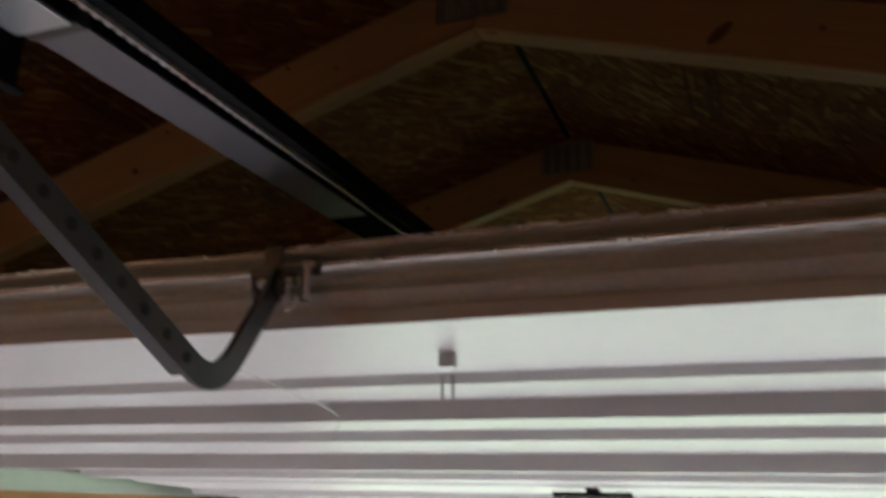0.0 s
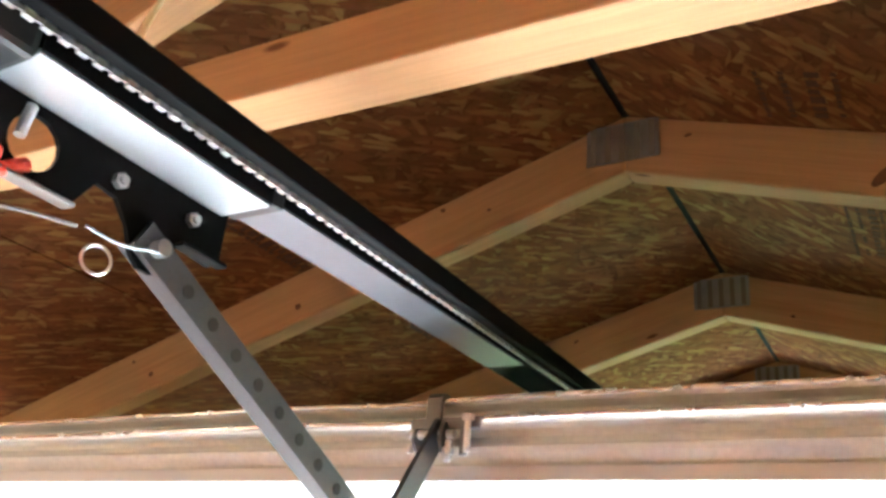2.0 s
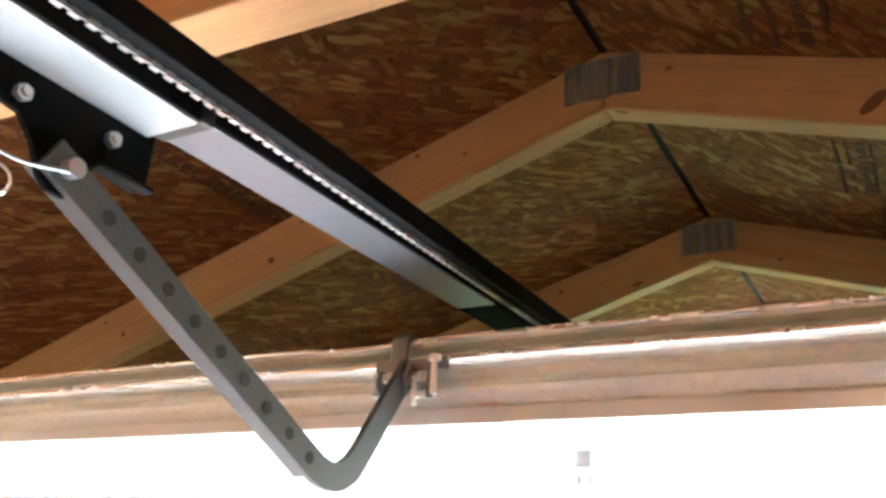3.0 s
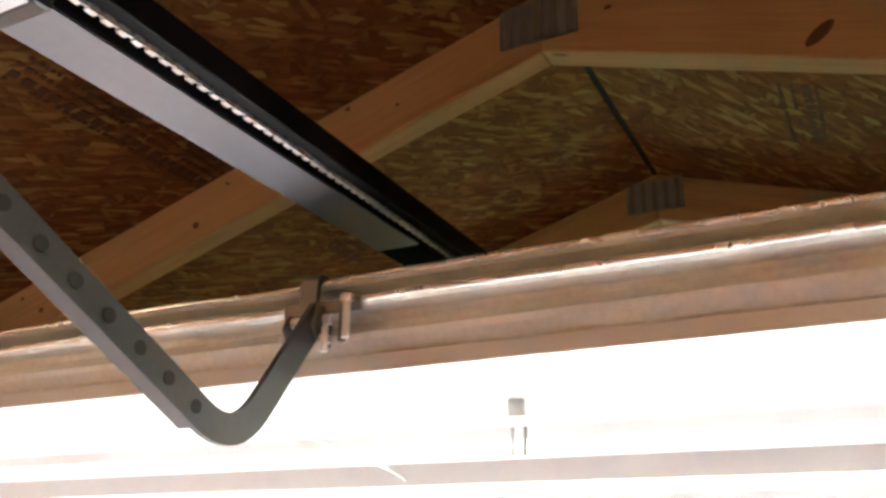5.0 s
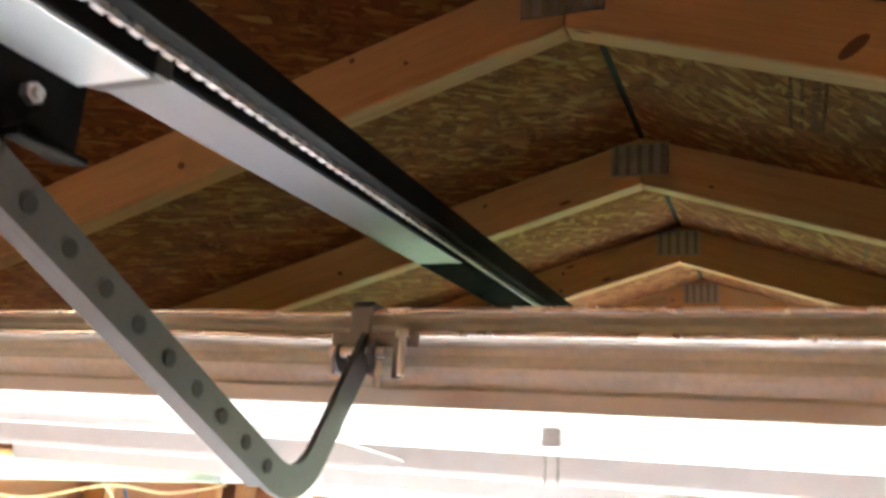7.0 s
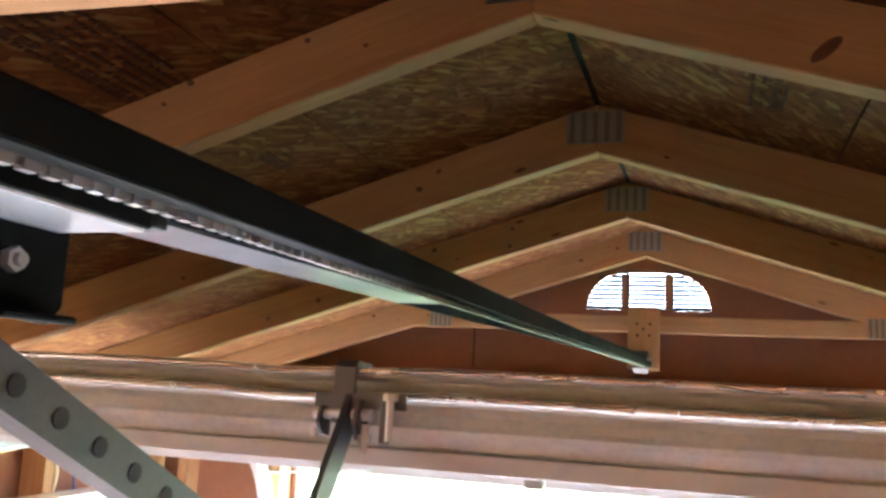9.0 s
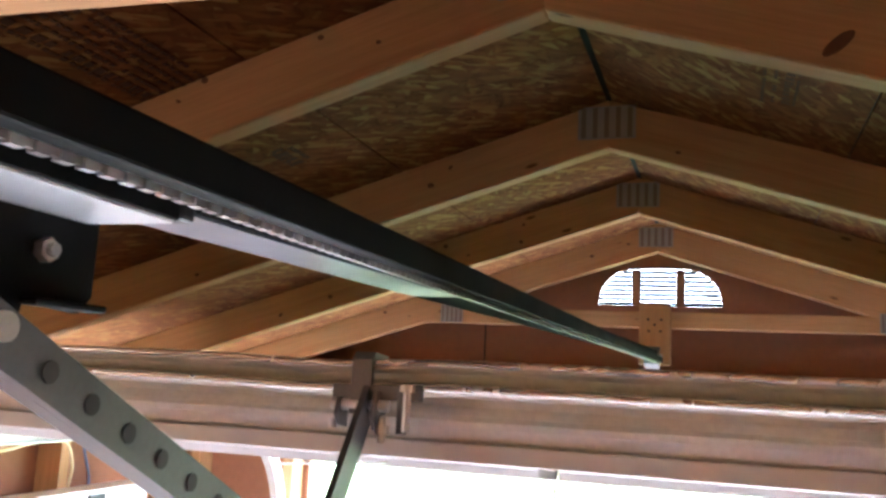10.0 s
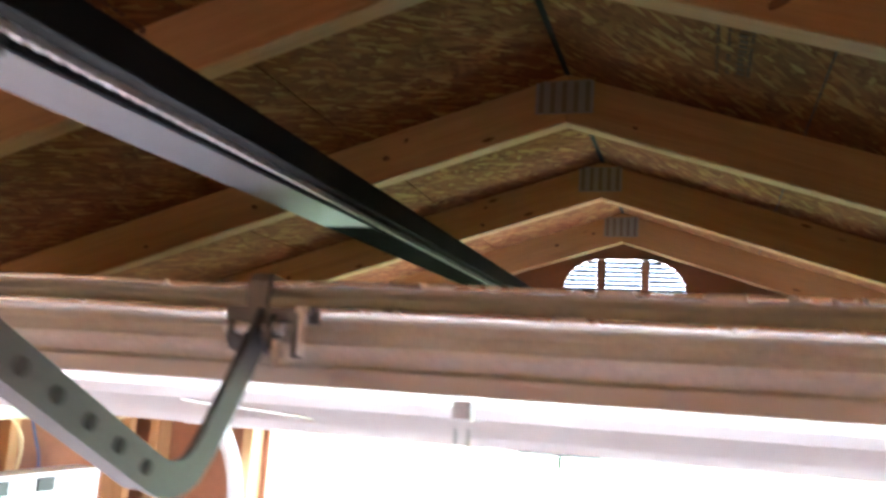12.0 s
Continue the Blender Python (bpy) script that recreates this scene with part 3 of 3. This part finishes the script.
part("strut", bm, STRUT, door, "beige galvanised stiffening strut")
part("edge_lip", box(-W, W, DY + 0.003, DY + 0.022, 2.2530, 2.2658, 0.0015), DOORWHITE, door, "white folded top edge of the door")
EDGE = painted("rolled_edge_steel", (0.85, 0.83, 0.78), 0.24, 0.75, 0.3, 30)
for y0, z0 in ((DY - 0.0138, 2.3176), (DY - 0.0150, 2.3008)):
    pts = []
    for i in range(61):
        x = -W + 2 * W * i / 60
        w = 0.0012 * noise.noise(Vector((x * 5, 1.3, 0))) + 0.0006 * noise.noise(Vector((x * 19, 4.3, 0)))
        pts.append((x, y0 + w * 1.5, z0 + w - 0.003 * math.exp(-((x + 0.07) / 0.05) ** 2)))
    part("rolled_edge", tube(pts, 0.0023, 8, steps=1), EDGE, door, "bright rolled steel edge", smooth=True)
# bracket on the strut that takes the arm
bracket = part("door_bracket", prism([(DY + 0.01, 2.322), (DY - 0.014, 2.324), (DY - 0.019, 2.319), (DY - 0.020, 2.282), (DY - 0.017, 2.282), (DY - 0.0155, 2.315), (DY + 0.01, 2.3205)], -0.022, -0.007), DULL, door, "galvanised arm bracket", pose(-0.0125, 0, 0))
part("bracket_ear", prism([(DY - 0.008, 2.302), (DY - 0.024, 2.296), (DY - 0.030, 2.282), (DY - 0.024, 2.272), (DY - 0.008, 2.27)], -0.003, -0.0005), DULL, bracket)
part("bracket_ear", prism([(DY - 0.008, 2.296), (DY - 0.022, 2.292), (DY - 0.026, 2.282), (DY - 0.020, 2.274), (DY - 0.008, 2.272)], -0.0305, -0.028), DULL, bracket)
part("bracket_foot", box(-0.036, 0.030, DY - 0.0185, DY - 0.0155, 2.292, 2.302, 0.001), DULL, bracket)
part("bracket_foot", box(0.012, 0.019, DY - 0.0190, DY - 0.0160, 2.27, 2.301, 0.001), DULL, bracket)
for x, z0, z1 in ((0.020, 2.272, 2.303), (0.003, 2.264, 2.282), (-0.033, 2.272, 2.278)):
    part("bracket_bolt", cyl(0.0028, (x, DY - 0.021, z0), (x, DY - 0.021, z1), 8), BRIGHT, bracket, "bright zinc bolt")
part("bolt_nut", cyl(0.0052, (0.020, DY - 0.021, 2.298), (0.020, DY - 0.021, 2.303), 6), BRIGHT, bracket)
part("bolt_nut", cyl(0.0050, (0.003, DY - 0.021, 2.27), (0.003, DY - 0.021, 2.2755), 6), BRIGHT, bracket)
part("cotter_pin", cyl(0.0042, (-0.036, BOLT.y, BOLT.z), (0.006, BOLT.y, BOLT.z), 10), BRIGHT, bracket)
for sx in (-1, 1):
    for u in (0.06, 0.53, 1.06, 1.59):
        zr = ZB - FALL * u
        hinge = part("roller_hinge", box(sx * W - 0.035, sx * W + 0.012, DY + u - 0.02, DY + u + 0.02, zr + 0.031, zr + 0.036, 0.001), GALV, door)
        part("roller_stem", cyl(0.005, (sx * (W - 0.03), DY + u, zr + 0.020), (sx * (W + 0.05), DY + u, zr + 0.020), 8), GALV, hinge)
        part("roller_wheel", cyl(0.019, (sx * (W + 0.030), DY + u, zr + 0.020), (sx * (W + 0.044), DY + u, zr + 0.020), 16), VINYL, hinge, "white nylon roller")
# lock clip and lift handle on the outer face
part("lock_clip", box(0.070, 0.085, DY + 0.112, DY + 0.124, ZB - 0.022, ZB - 0.006, 0.002), GALV, door)
for x in (0.0725, 0.0825):
    part("clip_prong", cyl(0.0013, (x, DY + 0.118, ZB - 0.050), (x, DY + 0.118, ZB - 0.028), 6), GALV, door)
handle = part("lift_handle", prism([(-0.011, -0.004), (-0.007, 0.006), (0.007, 0.006), (0.011, -0.004), (0.006, -0.009), (-0.006, -0.009)], -0.084, 0.084), PLASTIC, door, "dark tee-shaped lift handle", pose(-0.025, -0.95, 2.148))
part("handle_stem", cyl(0.016, (0, 0, 0.004), (0, 0, 0.024), 12), PLASTIC, handle)
part("lock_rod", cyl(0.004, (0, 0, -0.035), (0, 0, -0.006), 8), PLASTIC, handle)

# ---- tracks ----
for s in (-1, 1):
    tr = tagged(empty("door_track"), "galvanised steel roller track curving down beside the opening", "door track", "door tracks")
    xs = s * (W + 0.055)
    R, zt, ye = 0.36, 2.155, -0.055
    path = [(-2.75, zt)] + [(ye - R + R * math.sin(a), zt - R + R * math.cos(a)) for a in [i * math.pi / 2 / 14 for i in range(15)]] + [(ye, 0.05)]
    part("track_web", strip(path, 0.045, xs, xs + s * 0.003), GALV, tr)
    for off in (-0.022, 0.022):
        pp = []
        for i, p in enumerate(path):
            a = Vector(path[max(i - 1, 0)])
            b = Vector(path[min(i + 1, len(path) - 1)])
            d = (b - a).normalized()
            pp.append((p[0] - d.y * off, p[1] + d.x * off))
        part("track_flange", strip(pp, 0.003, xs - s * 0.028, xs), GALV, tr)
    part("track_hanger", box(xs - 0.015, xs + 0.015, -2.42, -2.39, zt + 0.02, DECK - SLOPE * abs(xs) - 0.095, 0.001), GALV, tr)

# ---- cords and wires ----
CZ = RZ(TY) - 0.044
CX = -0.0115
tagged(put("release_cord", tube([(CX - 0.012, TY - 0.084, CZ + 0.006), (CX - 0.010, TY - 0.100, CZ - 0.006), (CX - 0.009, TY - 0.109, CZ - 0.014), (CX - 0.010, TY - 0.110, CZ - 0.06), (CX - 0.012, TY - 0.108, CZ - 0.35), (CX - 0.012, TY - 0.109, CZ - 0.75)], 0.0036, 8, steps=14, twist=0.14), RED), "red braided emergency release cord hanging from the trolley", "cord")
put_knot = tube([(CX - 0.016, TY - 0.100, CZ - 0.004), (CX - 0.006, TY - 0.106, CZ + 0.002), (CX - 0.014, TY - 0.114, CZ - 0.004), (CX - 0.006, TY - 0.104, CZ - 0.012)], 0.0046, 8)
part("cord_knot", put_knot, RED, bpy.data.objects["release_cord"])
tagged(put("pull_wire", tube([(CX - 0.010, TY - 0.050, RZ(TY) - 0.0555), (CX - 0.030, TY - 0.09, RZ(TY) - 0.0585), (CX - 0.075, TY - 0.16, RZ(TY) - 0.0765), (-0.12, TY - 0.22, RZ(TY) - 0.1315), (-0.16, TY - 0.25, RZ(TY) - 0.2015), (-0.15, TY - 0.22, RZ(TY) - 0.2115), (-0.13, TY - 0.20, RZ(TY) - 0.1715), (-0.115, TY - 0.19, RZ(TY) - 0.2315), (-0.10, TY - 0.19, RZ(TY) - 0.2715)], 0.0011, 6, steps=8), WIRE), "thin grey steel wire looping down from the clevis pin", "wire")
UZ = lambda y: ZB - FALL * (y - DY) - 0.016
tagged(put("door_wire", tube([(x, y, UZ(y)) for x, y in ((-0.12, DY + 0.05), (-0.13, DY + 0.27), (-0.16, DY + 0.37), (-0.21, DY + 0.45))], 0.0008, 6, steps=8), WIRE), "thin wire lying loose under the door", "wire")

tagged(put("white_cable", tube([(-0.20, -2.446, 2.80), (-0.232, -2.447, 2.73), (-0.245, -2.447, 2.69), (-0.262, -2.450, 2.65), (-0.280, -2.450, 2.595)], 0.0035, 6, steps=6), YELLOWCABLE), "pale cable stapled down across a roof truss", "cable")

# ---- left wall fittings ----
panel = tagged(empty("electrical_panel", pose(-HALF + 0.09, -0.62, 1.94)), "white wall-mounted electrical box between studs", "electrical box")
part("box_body", box(0, 0.09, -0.30, 0.30, -0.45, 0, 0.006), WHITEPLASTIC, panel)
for y in (-0.16, 0.02):
    part("breaker", box(0.088, 0.098, y, y + 0.07, -0.055, -0.015, 0.002), PLASTIC, panel, "black switch block")
for name, material, pts, label in (
    ("yellow_cable", YELLOWCABLE, [(-1.69, -1.9, 2.11), (-1.68, -1.5, 2.085), (-1.68, -1.22, 2.10), (-1.675, -0.95, 2.06), (-1.68, -0.63, 2.095), (-1.68, -0.35, 2.07), (-1.66, -0.06, 2.10)], "pale yellow electric cable draped along the studs"),
    ("yellow_cable", YELLOWCABLE, [(-1.68, -0.66, 2.10), (-1.67, -0.62, 2.06), (-1.67, -0.60, 2.00), (-1.66, -0.62, 1.945)], "pale yellow electric cable dropping to the box"),
    ("blue_cable", BLUECABLE, [(-1.685, -0.56, 2.10), (-1.68, -0.54, 2.04), (-1.675, -0.52, 1.98), (-1.67, -0.52, 1.942)], "dark blue cable dropping to the box")):
    tagged(put(name, tube(pts, 0.0045, 6), material), label, "cable")

# ---- outside ----
def shrub(x, y, h, r, seed):
    rnd = random.Random(seed)
    t = tagged(empty("shrub", pose(x, y, -0.06)), "leafy green shrub beyond the drive in daylight", "shrub", "shrubs outside")
    bm = bmesh.new()
    for k in range(7):
        a = k * 0.9
        cyl(0.04, (0.1 * math.cos(a), 0.1 * math.sin(a), 0), (math.cos(a) * r * 0.5, math.sin(a) * r * 0.5, h * (0.35 + 0.05 * k)), 6, bm, 0.012)
    part("stems", bm, BARK, t)
    verts, faces = [], []
    for c in range(60):
        a, q = rnd.uniform(0, 6.283), r * math.sqrt(rnd.uniform(0.02, 1.0))
        z = h * (0.12 + 0.8 * rnd.random() * (1 - 0.55 * (q / r) ** 2))
        c0 = Vector((math.cos(a) * q, math.sin(a) * q, z))
        for k in range(70):
            p = c0 + Vector([rnd.gauss(0, 0.20) for _ in range(3)])
            p.z = max(p.z, 0.02)
            u = Vector([rnd.gauss(0, 1) for _ in range(3)]).normalized() * 0.10
            w = u.orthogonal().normalized() * 0.06
            b = len(verts)
            verts += [p - u, p + w, p + u, p - w]
            faces.append((b, b + 1, b + 2, b + 3))
    me = bpy.data.meshes.new("leaves")
    me.from_pydata([tuple(v) for v in verts], [], faces)
    me.materials.append(LEAF)
    ob = new("leaves", me)
    ob.parent = t
    tagged(ob, "dense green leaves", kind="stuff")


for k, (x, y, h, r) in enumerate(((6.6, 16, 1.9, 1.5), (9.2, 17, 2.2, 1.7), (1.0, 46, 1.9, 2.6), (-4.5, 48, 1.8, 2.6))):
    shrub(x, y, h, r, k)
